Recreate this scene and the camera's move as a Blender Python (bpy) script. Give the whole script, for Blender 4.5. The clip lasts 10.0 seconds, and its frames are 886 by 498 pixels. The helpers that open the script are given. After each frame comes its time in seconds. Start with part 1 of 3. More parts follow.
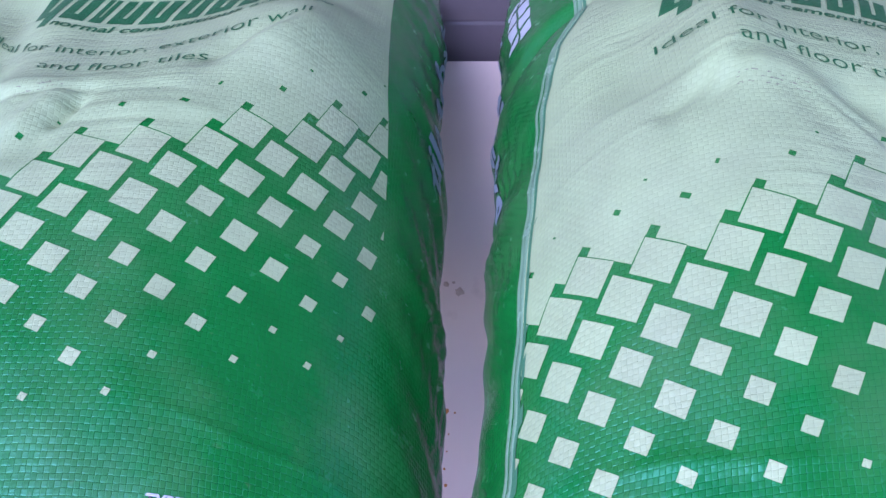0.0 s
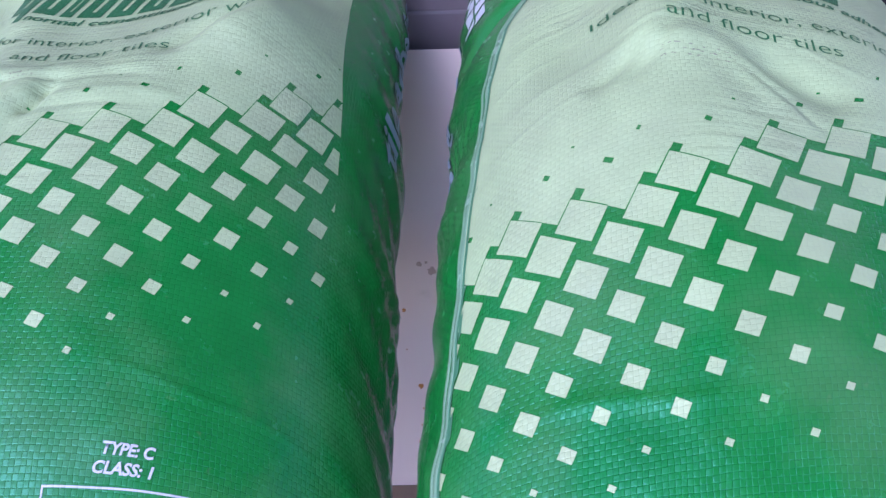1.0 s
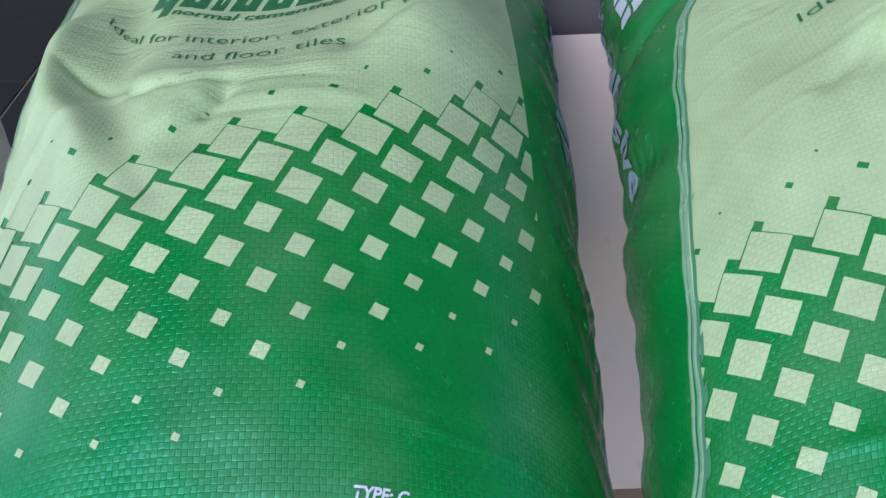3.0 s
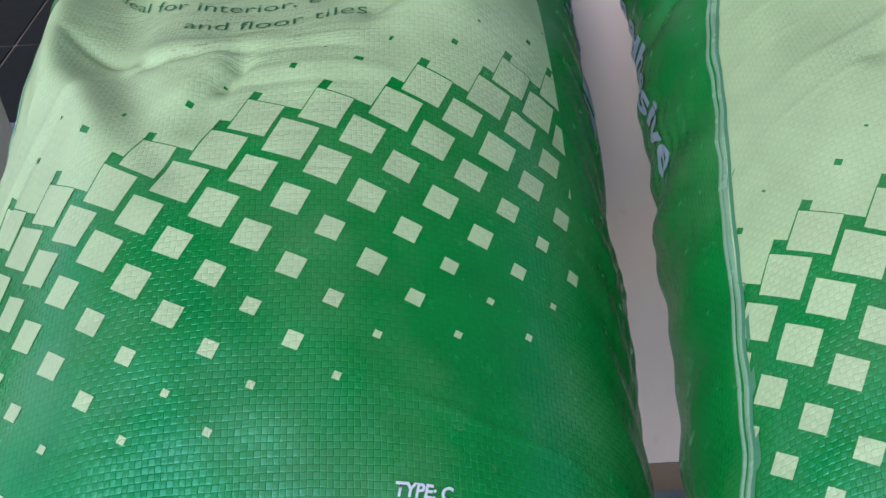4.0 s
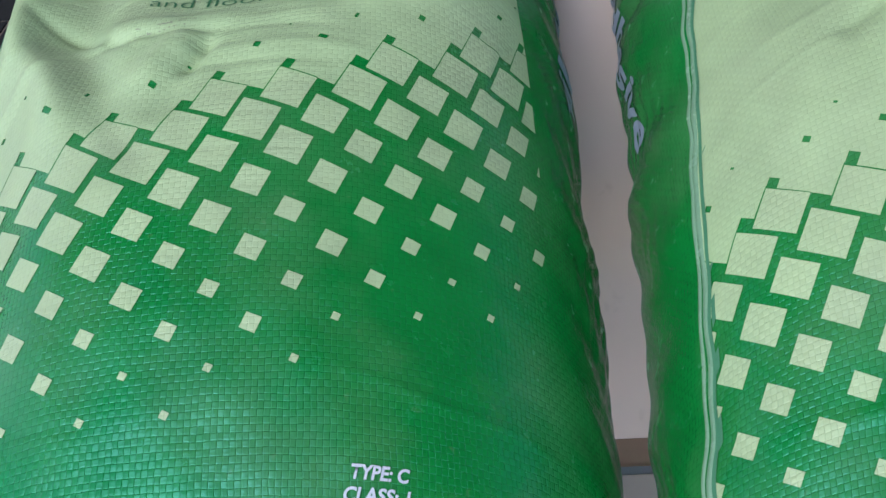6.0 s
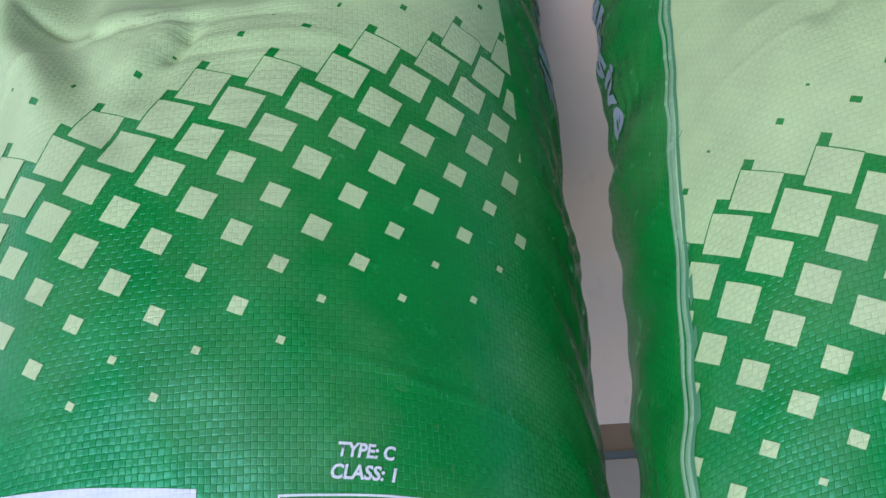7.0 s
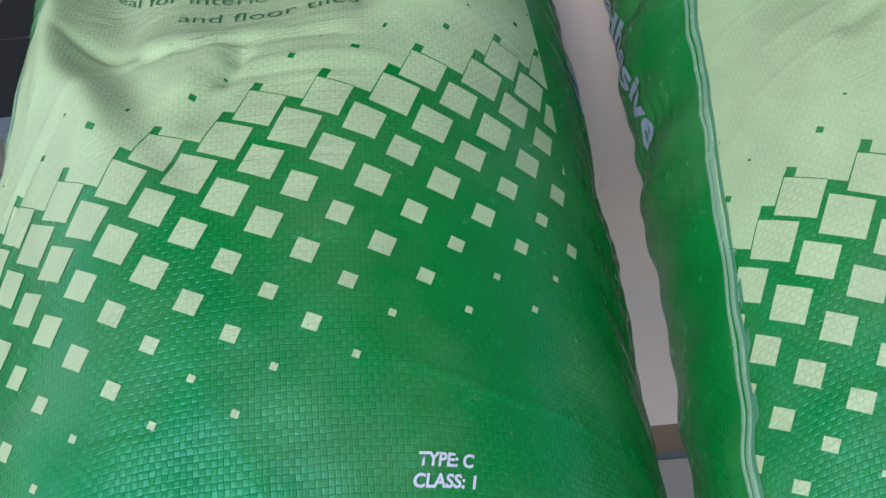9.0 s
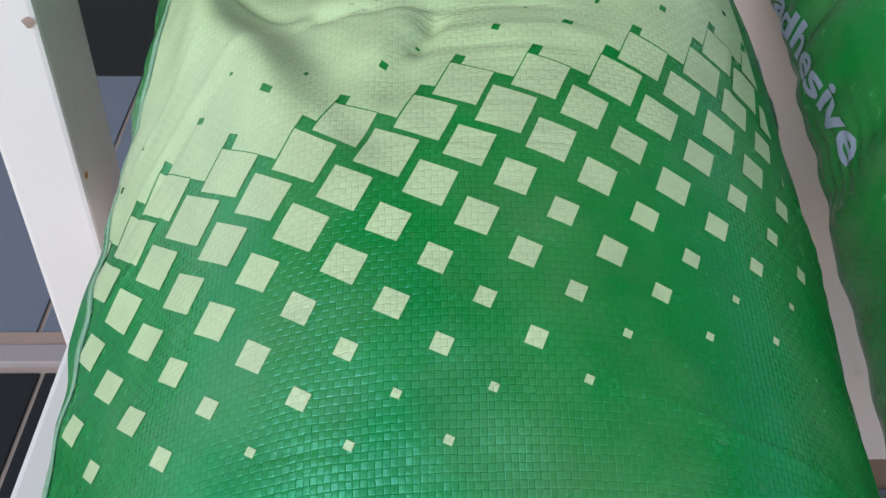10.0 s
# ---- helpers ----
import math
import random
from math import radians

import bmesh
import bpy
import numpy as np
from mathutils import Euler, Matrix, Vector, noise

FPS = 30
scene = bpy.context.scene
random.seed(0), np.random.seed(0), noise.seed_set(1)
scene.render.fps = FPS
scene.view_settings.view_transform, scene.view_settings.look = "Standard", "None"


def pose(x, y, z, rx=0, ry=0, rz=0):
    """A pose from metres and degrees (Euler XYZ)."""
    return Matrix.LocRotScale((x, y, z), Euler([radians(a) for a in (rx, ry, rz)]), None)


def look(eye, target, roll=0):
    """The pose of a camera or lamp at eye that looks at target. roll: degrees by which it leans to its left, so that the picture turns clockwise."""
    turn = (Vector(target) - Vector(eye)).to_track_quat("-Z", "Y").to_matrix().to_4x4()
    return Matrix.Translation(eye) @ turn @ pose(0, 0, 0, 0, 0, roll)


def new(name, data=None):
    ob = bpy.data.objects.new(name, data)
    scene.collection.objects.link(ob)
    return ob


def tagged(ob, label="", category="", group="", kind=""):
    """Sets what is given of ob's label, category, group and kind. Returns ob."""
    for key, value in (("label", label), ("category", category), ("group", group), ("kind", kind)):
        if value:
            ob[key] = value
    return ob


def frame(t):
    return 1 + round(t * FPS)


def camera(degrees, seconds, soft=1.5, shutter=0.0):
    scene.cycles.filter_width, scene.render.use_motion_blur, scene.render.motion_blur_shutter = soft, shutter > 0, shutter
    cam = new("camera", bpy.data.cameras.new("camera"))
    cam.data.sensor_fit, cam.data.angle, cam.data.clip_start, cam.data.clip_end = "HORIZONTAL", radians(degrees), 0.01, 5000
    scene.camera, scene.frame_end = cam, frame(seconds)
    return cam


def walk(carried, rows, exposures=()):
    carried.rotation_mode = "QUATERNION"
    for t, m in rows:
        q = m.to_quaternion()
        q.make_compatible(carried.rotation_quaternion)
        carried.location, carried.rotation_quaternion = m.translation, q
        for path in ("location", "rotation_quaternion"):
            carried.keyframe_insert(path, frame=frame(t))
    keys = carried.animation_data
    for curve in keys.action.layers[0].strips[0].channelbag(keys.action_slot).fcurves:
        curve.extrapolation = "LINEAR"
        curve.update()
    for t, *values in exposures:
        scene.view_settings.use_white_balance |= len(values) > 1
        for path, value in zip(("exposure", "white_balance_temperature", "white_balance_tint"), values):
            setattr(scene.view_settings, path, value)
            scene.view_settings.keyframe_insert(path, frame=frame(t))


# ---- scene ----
cam = camera(50.2, 10.0)
METRES, EYE, TILT, LEAN, TURN = 0.47, 0.84, -35.0, 0.0, 0.0
ROWS = [
    (0.0, 0.0, 0.0, 0.0, 0.0, 0.0, -0.0),
    (0.5, 0.0438, -0.0579, -0.0288, 0.46, 0.18, 0.98),
    (1.0, 0.0835, -0.0733, -0.0407, 0.71, -0.01, 1.3),
    (1.5, 0.0241, -0.1021, -0.041, 0.76, 0.13, 1.68),
    (2.0, -0.0786, -0.0477, -0.0318, 0.77, -0.25, 1.74),
    (2.5, -0.1328, -0.0192, -0.0069, 0.84, -0.54, 1.85),
    (4.0, -0.2279, 0.0576, 0.0321, -0.22, -3.81, 2.3),
    (4.5, -0.2266, 0.044, 0.0475, -0.56, -3.99, 2.31),
    (5.0, -0.1945, 0.0618, 0.0342, 0.42, -4.03, 2.35),
    (5.5, -0.1824, 0.069, 0.0402, 0.55, -4.99, 2.47),
    (7.0, -0.1746, 0.0446, 0.0263, -0.46, -5.73, 3.24),
    (7.5, -0.1855, 0.033, 0.0245, -0.72, -5.55, 3.54),
    (8.0, -0.1949, 0.0393, 0.0241, -1.27, -5.68, 3.63),
    (8.5, -0.2022, 0.021, 0.0273, -1.58, -5.53, 3.64),
    (9.0, -0.2714, 0.0212, 0.0376, -2.51, -5.22, 4.57),
    (9.5, -0.3823, 0.0848, 0.0611, -2.5, -5.68, 2.26),
    (10.0, -0.4779, 0.1654, 0.042, -2.09, -5.48, -0.01),
]
walk(cam, [(t, pose(0, 0, EYE, TILT, LEAN, TURN) @ pose(METRES * x, METRES * y, METRES * z, 90 + pitch, roll, yaw)) for t, x, y, z, yaw, pitch, roll in ROWS],
     [(0.0, 0.08, 5250, 43), (1.5, 0.16, 5600, 32), (2.2, 0.03, 5750, 21), (4.5, -0.21, 6150, 13), (9.0, -0.21, 6200, 12), (10.0, -0.19, 6450, 12)])

# ---------------------------------------------------------------- world and light
world = bpy.data.worlds.new("sky")
scene.world = world
world.use_nodes = True
wn = world.node_tree
sky = wn.nodes.new("ShaderNodeTexSky")
sky.sky_type = "NISHITA"
sky.sun_disc = False
sky.sun_elevation = radians(40)
sky.sun_rotation = radians(216)
wn.links.new(sky.outputs[0], wn.nodes["Background"].inputs[0])
wn.nodes["Background"].inputs[1].default_value = 0.29

sun_data = bpy.data.lights.new("sun", "SUN")
sun_data.energy = 1.8
sun_data.angle = radians(40)
sun_data.color = (0.82, 0.93, 1.0)
sun = new("sun", sun_data)
sun.matrix_world = look((-2.1, -2.4, 3.5), (0, 0.5, 0.5))


# ---------------------------------------------------------------- materials
class Nodes:
    """Small builder for node materials."""

    def __init__(self, name):
        self.mat = bpy.data.materials.new(name)
        self.mat.use_nodes = True
        self.t = self.mat.node_tree
        self.b = self.t.nodes["Principled BSDF"]

    def add(self, kind, **sets):
        n = self.t.nodes.new(kind)
        for k, v in sets.items():
            n.inputs[k].default_value = v
        return n

    def link(self, a, b):
        self.t.links.new(a, b)

    def math(self, op, a, b=None, c=None):
        n = self.t.nodes.new("ShaderNodeMath")
        n.operation = op
        for i, v in enumerate((a, b, c)):
            if v is None:
                continue
            if isinstance(v, (int, float)):
                n.inputs[i].default_value = v
            else:
                self.link(v, n.inputs[i])
        return n.outputs[0]

    def noise(self, scale, detail=4.0, rough=0.55, vec=None):
        n = self.add("ShaderNodeTexNoise", Scale=scale, Detail=detail, Roughness=rough)
        if vec is not None:
            self.link(vec, n.inputs["Vector"])
        return n.outputs["Fac"]

    def ramp(self, fac, stops):
        n = self.t.nodes.new("ShaderNodeValToRGB")
        while len(n.color_ramp.elements) < len(stops):
            n.color_ramp.elements.new(0.5)
        for e, (p, c) in zip(n.color_ramp.elements, stops):
            e.position, e.color = p, (*c, 1) if len(c) == 3 else c
        self.link(fac, n.inputs[0])
        return n.outputs[0]

    def mix(self, fac, a, b):
        n = self.t.nodes.new("ShaderNodeMix")
        n.data_type = "RGBA"
        for s, v in ((0, fac), (6, a), (7, b)):
            if isinstance(v, (int, float)):
                n.inputs[s].default_value = v
            elif isinstance(v, tuple):
                n.inputs[s].default_value = (*v, 1)
            else:
                self.link(v, n.inputs[s])
        return n.outputs[2]

    def bump(self, height, strength, distance):
        n = self.add("ShaderNodeBump", Strength=strength, Distance=distance)
        self.link(height, n.inputs["Height"])
        self.link(n.outputs[0], self.b.inputs["Normal"])


TAPE, PICK = 0.0028, 0.0031


def woven(name, colour, rough, strength, fade=0.0, gloss=(1.0, 1.0, 1.0), folds=2.0, shine=0.5, seams=0.15):
    """Coated woven polypropylene: flat tapes going over and under each other, the coating showing dust and scuffs."""
    m = Nodes(name)
    uv = m.t.nodes.new("ShaderNodeUVMap")
    uv.uv_map = "UVMap"
    wob = m.add("ShaderNodeTexNoise", Scale=55.0, Detail=3.0)
    m.link(uv.outputs[0], wob.inputs["Vector"])
    sep = m.t.nodes.new("ShaderNodeSeparateXYZ")
    m.link(uv.outputs[0], sep.inputs[0])
    shift = m.math("MULTIPLY", m.math("SUBTRACT", wob.outputs["Fac"], 0.5), 0.0022)
    row = m.math("DIVIDE", m.math("ADD", sep.outputs[1], m.math("MULTIPLY", shift, 0.8)), PICK)
    col_at = m.math("DIVIDE", m.math("ADD", sep.outputs[0], shift), TAPE)
    fu = m.math("ABSOLUTE", m.math("SUBTRACT", m.math("MULTIPLY", m.math("FRACT", col_at), 2.0), 1.0))
    fv = m.math("ABSOLUTE", m.math("SUBTRACT", m.math("MULTIPLY", m.math("FRACT", row), 2.0), 1.0))
    cell = m.t.nodes.new("ShaderNodeTexWhiteNoise")
    cell.noise_dimensions = "2D"
    pair = m.t.nodes.new("ShaderNodeCombineXYZ")
    m.link(m.math("FLOOR", col_at), pair.inputs[0])
    m.link(m.math("FLOOR", row), pair.inputs[1])
    m.link(pair.outputs[0], cell.inputs["Vector"])
    # plain weave: in every other field the cross tape lies on top, arching along its own way and ending sharply at its sides
    odd = m.math("FLOORED_MODULO", m.math("ADD", m.math("FLOOR", col_at), m.math("FLOOR", row)), 2.0)
    even = m.math("SUBTRACT", 1.0, odd)
    along = m.math("ADD", m.math("MULTIPLY", fu, odd), m.math("MULTIPLY", fv, even))
    across = m.math("ADD", m.math("MULTIPLY", fv, odd), m.math("MULTIPLY", fu, even))
    dome = m.math("SUBTRACT", 1.0, m.math("ADD", m.math("MULTIPLY", m.math("POWER", along, 2.0), 0.25), m.math("MULTIPLY", m.math("POWER", across, 6.0), 0.45)))
    lean = m.math("MULTIPLY", m.math("SUBTRACT", cell.outputs[0], 0.5), m.math("SUBTRACT", m.math("FRACT", col_at), 0.5))
    dive = m.math("MULTIPLY", m.math("SUBTRACT", odd, 0.5), m.math("SUBTRACT", m.math("FRACT", row), 0.5))
    h = m.math("ADD", m.math("ADD", dome, m.math("MULTIPLY", lean, 0.9)), m.math("ADD", m.math("MULTIPLY", dive, 0.9), m.math("MULTIPLY", odd, 0.35)))
    joint = m.math("POWER", m.math("MAXIMUM", across, m.math("MULTIPLY", along, 0.88)), 12.0)
    h = m.math("SUBTRACT", h, m.math("MULTIPLY", joint, seams))
    patch = m.noise(16.0, 3.0, 0.5, uv.outputs[0])
    amount = m.math("MULTIPLY", h, m.math("ADD", 0.35, m.math("MULTIPLY", patch, 1.1)))
    fine = m.noise(420.0, 3.0, 0.6, uv.outputs[0])
    crinkle = m.noise(60.0, 5.0, 0.6, uv.outputs[0])
    # long fine wrinkles in the film, running aslant
    turned = m.t.nodes.new("ShaderNodeMapping")
    turned.inputs["Rotation"].default_value = (0, 0, radians(-24))
    turned.inputs["Scale"].default_value = (22, 135, 1)
    m.link(uv.outputs[0], turned.inputs["Vector"])
    streak = m.noise(1.0, 4.0, 0.6, turned.outputs[0])
    where = m.ramp(m.noise(7.0, 2.0, 0.5, uv.outputs[0]), [(0.40, (0, 0, 0)), (0.65, (1, 1, 1))])
    wrinkle = m.math("MULTIPLY", streak, m.math("MULTIPLY", where, folds))
    total = m.math("ADD", m.math("ADD", amount, m.math("MULTIPLY", fine, 0.12)), m.math("ADD", m.math("MULTIPLY", crinkle, 1.5), wrinkle))
    m.bump(total, strength, 0.0006)
    dust = m.ramp(m.noise(9.0, 6.0, 0.62, uv.outputs[0]), [(0.42, (0, 0, 0)), (0.75, (1, 1, 1))])
    specks = m.ramp(m.noise(130.0, 2.0, 0.5, uv.outputs[0]), [(0.70, (0, 0, 0)), (0.78, (1, 1, 1))])
    tone = m.ramp(m.noise(30.0, 4.0, 0.6, uv.outputs[0]), [(0.3, tuple(0.90 * c for c in colour)), (0.7, tuple(min(1, 1.08 * c) for c in colour))])
    col = m.mix(m.math("MULTIPLY", dust, fade), tone, (0.34, 0.33, 0.25))
    col = m.mix(m.math("MULTIPLY", specks, 0.10), col, (0.36, 0.31, 0.22))
    gap = m.math("MULTIPLY", joint, seams)
    col = m.mix(gap, col, tuple(0.5 * c for c in colour))
    m.link(col, m.b.inputs["Base Color"])
    r = m.math("ADD", rough - 0.08, m.math("MULTIPLY", crinkle, 0.18))
    m.link(r, m.b.inputs["Roughness"])
    m.b.inputs["Specular IOR Level"].default_value = shine
    m.b.inputs["Specular Tint"].default_value = (*gloss, 1.0)
    return m.mat


GREEN = woven("green_print", (0.006, 0.205, 0.032), 0.24, 0.45, 0.20, (0.32, 1.0, 0.98), shine=0.62, seams=0.42)
CREAM = woven("cream_film", (0.432, 0.555, 0.285), 0.40, 0.40, 0.24, folds=9.0)
SQUARE = woven("cream_square_print", (0.452, 0.565, 0.295), 0.42, 0.50, 0.30, folds=5.0)
WHITE = woven("white_print", (0.64, 0.65, 0.70), 0.45, 0.40, 0.08)
INK = woven("dark_green_ink", (0.016, 0.15, 0.050), 0.42, 0.40, 0.06)
MARK = woven("scuff_mark", (0.27, 0.30, 0.19), 0.6, 0.30, 0.05)
LILAC = woven("pale_side_print", (0.31, 0.36, 0.46), 0.45, 0.40, 0.08)
SEAM = woven("seam_tape_film", (0.22, 0.38, 0.23), 0.25, 0.35, 0.05)
SEAM_DARK = woven("seam_line_print", (0.08, 0.25, 0.13), 0.30, 0.35, 0.05)


def painted(name, colour, stain, amount, rough=0.35):
    m = Nodes(name)
    tc = m.t.nodes.new("ShaderNodeTexCoord")
    p = tc.outputs["Object"]
    big = m.noise(3.0, 5.0, 0.6, p)
    fine = m.noise(60.0, 4.0, 0.65, p)
    spots = m.ramp(m.noise(26.0, 3.0, 0.6, p), [(0.66, (0, 0, 0)), (0.80, (1, 1, 1))])
    col = m.mix(m.math("MULTIPLY", big, 0.35), colour, tuple(c * 0.82 for c in colour))
    col = m.mix(m.math("MULTIPLY", spots, amount), col, stain)
    m.link(col, m.b.inputs["Base Color"])
    m.link(m.math("ADD", rough, m.math("MULTIPLY", fine, 0.15)), m.b.inputs["Roughness"])
    m.bump(m.math("ADD", fine, m.math("MULTIPLY", big, 2.0)), 0.15, 0.0008)
    return m.mat


ENAMEL = painted("white_enamel", (0.95, 0.74, 0.67), (0.50, 0.33, 0.26), 0.30, 0.28)
ENAMEL_POST = painted("white_gloss_paint", (0.80, 0.73, 0.68), (0.46, 0.35, 0.28), 0.5, 0.30)
RUST = painted("rust", (0.60, 0.22, 0.05), (0.30, 0.12, 0.04), 0.4, 0.75)
STAIN = painted("faint_stain", (0.60, 0.40, 0.32), (0.50, 0.32, 0.25), 0.5, 0.35)
# rail behind the sheet: its shade is put into the dark colour
RAIL = painted("shaded_rail_paint", (0.17, 0.14, 0.16), (0.10, 0.08, 0.08), 0.4, 0.35)
DIRT = painted("brown_dirt", (0.36, 0.25, 0.20), (0.20, 0.12, 0.08), 0.7, 0.8)
GREY_EDGE = painted("grey_metal_edge", (0.36, 0.36, 0.40), (0.25, 0.2, 0.17), 0.3, 0.4)
DIRTY_EDGE = painted("dirty_stone_edge", (0.34, 0.29, 0.28), (0.30, 0.15, 0.07), 0.8, 0.6)
# brighter copy of the brown dirt, with light put into its colour
LIT_DIRT = painted("lit_dirt", (0.62, 0.38, 0.27), (0.34, 0.18, 0.10), 0.7, 0.8)
DARK_TILE = painted("dark_glazed_tile", (0.006, 0.008, 0.009), (0.03, 0.027, 0.024), 0.25, 0.62)
GREY_TILE = painted("grey_glazed_tile", (0.16, 0.18, 0.22), (0.12, 0.11, 0.10), 0.3, 0.45)
GROUT = painted("tan_grout", (0.36, 0.28, 0.23), (0.2, 0.15, 0.12), 0.5, 0.85)
PLANK = painted("brown_ceiling_board", (0.20, 0.13, 0.085), (0.13, 0.08, 0.05), 0.5, 0.7)
PLASTER = painted("plain_plaster", (0.42, 0.36, 0.33), (0.3, 0.25, 0.22), 0.4, 0.85)
CONCRETE = painted("concrete", (0.24, 0.23, 0.23), (0.15, 0.14, 0.13), 0.5, 0.85)


# ---------------------------------------------------------------- helpers
def part(name, bm, material, parent=None, label=""):
    me = bpy.data.meshes.new(name)
    bm.to_mesh(me)
    bm.free()
    mats = material if isinstance(material, (list, tuple)) else [material]
    for one in mats:
        me.materials.append(one)
    ob = new(name, me)
    ob.parent = parent
    if label:
        ob["label"] = label
    return ob


def box_bm(x0, x1, y0, y1, z0, z1, bevel=0.002):
    bm = bmesh.new()
    bmesh.ops.create_cube(bm, size=1.0)
    for v in bm.verts:
        v.co = Vector((x0 if v.co.x < 0 else x1, y0 if v.co.y < 0 else y1, z0 if v.co.z < 0 else z1))
    if bevel:
        bmesh.ops.bevel(bm, geom=bm.edges[:], offset=bevel, segments=2, affect="EDGES", profile=0.6)
    return bm


def mesh_part(name, verts, faces, uvs, material, parent, label="", smooth=True):
    me = bpy.data.meshes.new(name)
    me.from_pydata([tuple(map(float, v)) for v in verts], [], faces)
    layer = me.uv_layers.new(name="UVMap")
    index = np.empty(len(me.loops), dtype=np.int32)
    me.loops.foreach_get("vertex_index", index)
    layer.data.foreach_set("uv", np.asarray(uvs, dtype=np.float32)[index].ravel())
    if smooth:
        me.polygons.foreach_set("use_smooth", np.ones(len(me.polygons), dtype=bool))
    me.materials.append(material)
    me.update()
    ob = new(name, me)
    ob.parent = parent
    if label:
        ob["label"] = label
    return ob


# ---------------------------------------------------------------- the bags
def ease(q):
    q = np.clip(q, 0, 1)
    return q * q * (3 - 2 * q)


class Bag:
    """A filled bag lying on its back. A point of its skin is named by u, the way round the girth from the middle of the top,
    and y, the place along its length. Its print lies on a lattice that is stretched over the skin."""

    def __init__(self, shape, bumps, lattice_u, lattice_y, creases, pinches, slips, y0, y1, seed):
        self.pinches, self.slips = pinches, slips
        self.p, self.bumps, self.lu, self.ly, self.creases = shape, bumps, lattice_u, lattice_y, creases
        self.y0, self.y1, self.seed = y0, y1, seed
        # table of the girth: rows along y, columns from the left bottom over the top to the right bottom
        self.ys = np.linspace(y0, y1, 240)
        self.taus = np.linspace(-2.0, 2.0, 481)
        tt, yy = np.meshgrid(self.taus, self.ys)
        x, z = self.section(tt, yy)
        d = np.hypot(np.diff(x, axis=1), np.diff(z, axis=1))
        self.u = np.concatenate([np.zeros((len(self.ys), 1)), np.cumsum(d, axis=1)], axis=1)
        self.u -= self.u[:, 240:241]

    def levels(self, y):
        xc0, xc1, wr, zm0, zm1, a0, a1, a2, kr, wl, kl, er, el, ef, waist = self.p
        t = y - 0.45
        far = np.maximum(t - 0.16, 0)
        near = np.minimum(t + 0.22, 0)
        te = np.where(t > 0.16, 0.16 + 0.09 * np.tanh(far / 0.09), np.where(t < -0.22, -0.22 + 0.08 * np.tanh(near / 0.08), t))
        wl = wl * (1 - waist * (ease((y - 0.47) / 0.085) - ease((y - 0.60) / 0.20)))
        end = np.clip(np.minimum(self.y1 - y, y - self.y0) / 0.10, 0.0, 1.0)
        close = np.sqrt(1 - (1 - end) ** 2) * 0.94 + 0.06
        zm = zm0 + zm1 * te
        top = (a0 + a1 * te + a2 * te * te)
        top = np.maximum(top, 0.045) * close
        under = (0.055 + 0.02 * np.cos(t * 6)) * close
        return xc0 + xc1 * t, zm, top, under, wr * (0.93 + 0.07 * close), wl * (0.93 + 0.07 * close), kr, kl

    def section(self, tau, y):
        xc, zm, top, under, wr, wl, kr, kl = self.levels(y)
        r = np.abs(tau)
        inner = np.where(r <= 1, 1 - r, r - 1)
        s = 1 - inner ** 4
        right = tau > 0
        k = np.where(right, kr, kl)
        left = self.p[12] + (self.p[13] - self.p[12]) * ease((y - 0.44) / 0.16)
        e = np.where(r > 1, 0.45, np.where(right, self.p[11], left))
        arch = np.clip(1 - np.abs(s) ** k, 0, 1) ** e
        x = xc + np.sign(tau) * s * np.where(right, wr, wl)
        z = zm + np.where(r <= 1, top * arch, -under * arch)
        return x, z

    def point(self, u, y):
        u, y = np.atleast_1d(np.asarray(u, float)), np.atleast_1d(np.asarray(y, float))
        yc = np.clip(y, self.y0, self.y1)
        row = (yc - self.y0) / (self.y1 - self.y0) * (len(self.ys) - 1)
        r0 = np.clip(row.astype(int), 0, len(self.ys) - 2)
        f = row - r0
        tau = np.empty_like(u)
        for r in np.unique(r0):
            m = r0 == r
            ta = np.interp(u[m], self.u[r], self.taus)
            tb = np.interp(u[m], self.u[r + 1], self.taus)
            tau[m] = ta * (1 - f[m]) + tb * f[m]
        x, z = self.section(tau, yc)
        xc, zm, top, under, wr, wl, kr, kl = self.levels(yc)
        d = x - xc
        s = np.abs(d) / np.where(d > 0, wr, wl)
        edge = np.clip(1 - s ** 4, 0, 1) * (np.abs(tau) < 1)
        for bx, by, sx, sy, a in self.bumps:
            z = z + a * edge * np.exp(-((x - bx) / sx) ** 2 / 2 - ((yc - by) / sy) ** 2 / 2)
        # creases: narrow folds along a line, fading at their ends
        for cx, cy, ang, length, wide, a in self.creases:
            ca, sa = np.cos(ang), np.sin(ang)
            along, across = (x - cx) * ca + (yc - cy) * sa, -(x - cx) * sa + (yc - cy) * ca
            across = across + 0.0012 * np.sin(along * 80 + cx * 50)
            z = z + a * edge ** 0.5 * np.exp(-(along / length) ** 4) * np.exp(-(across / wide) ** 2)
        # the loose skin of the sides
        side = np.clip((s - 0.80) / 0.2, 0, 1)
        wave = np.sin(yc * 95 + self.seed) * 0.5 + np.sin(yc * 41 + 2 * self.seed + u * 30) + 0.6 * np.sin(yc * 160 + u * 120)
        x = x + side * wave * 0.0014
        x = x + side * 0.0004 * np.sin(u * 520 + 5 * np.sin(yc * 34 + self.seed) + 2 * np.sin(yc * 77)) * (0.5 + 0.5 * np.sin(yc * 23 + u * 18))
        for py, pw, pa in self.pinches:
            x = x + side * np.sign(u) * pa * np.exp(-((yc - py + 0.12 * (z - zm)) / pw) ** 2)
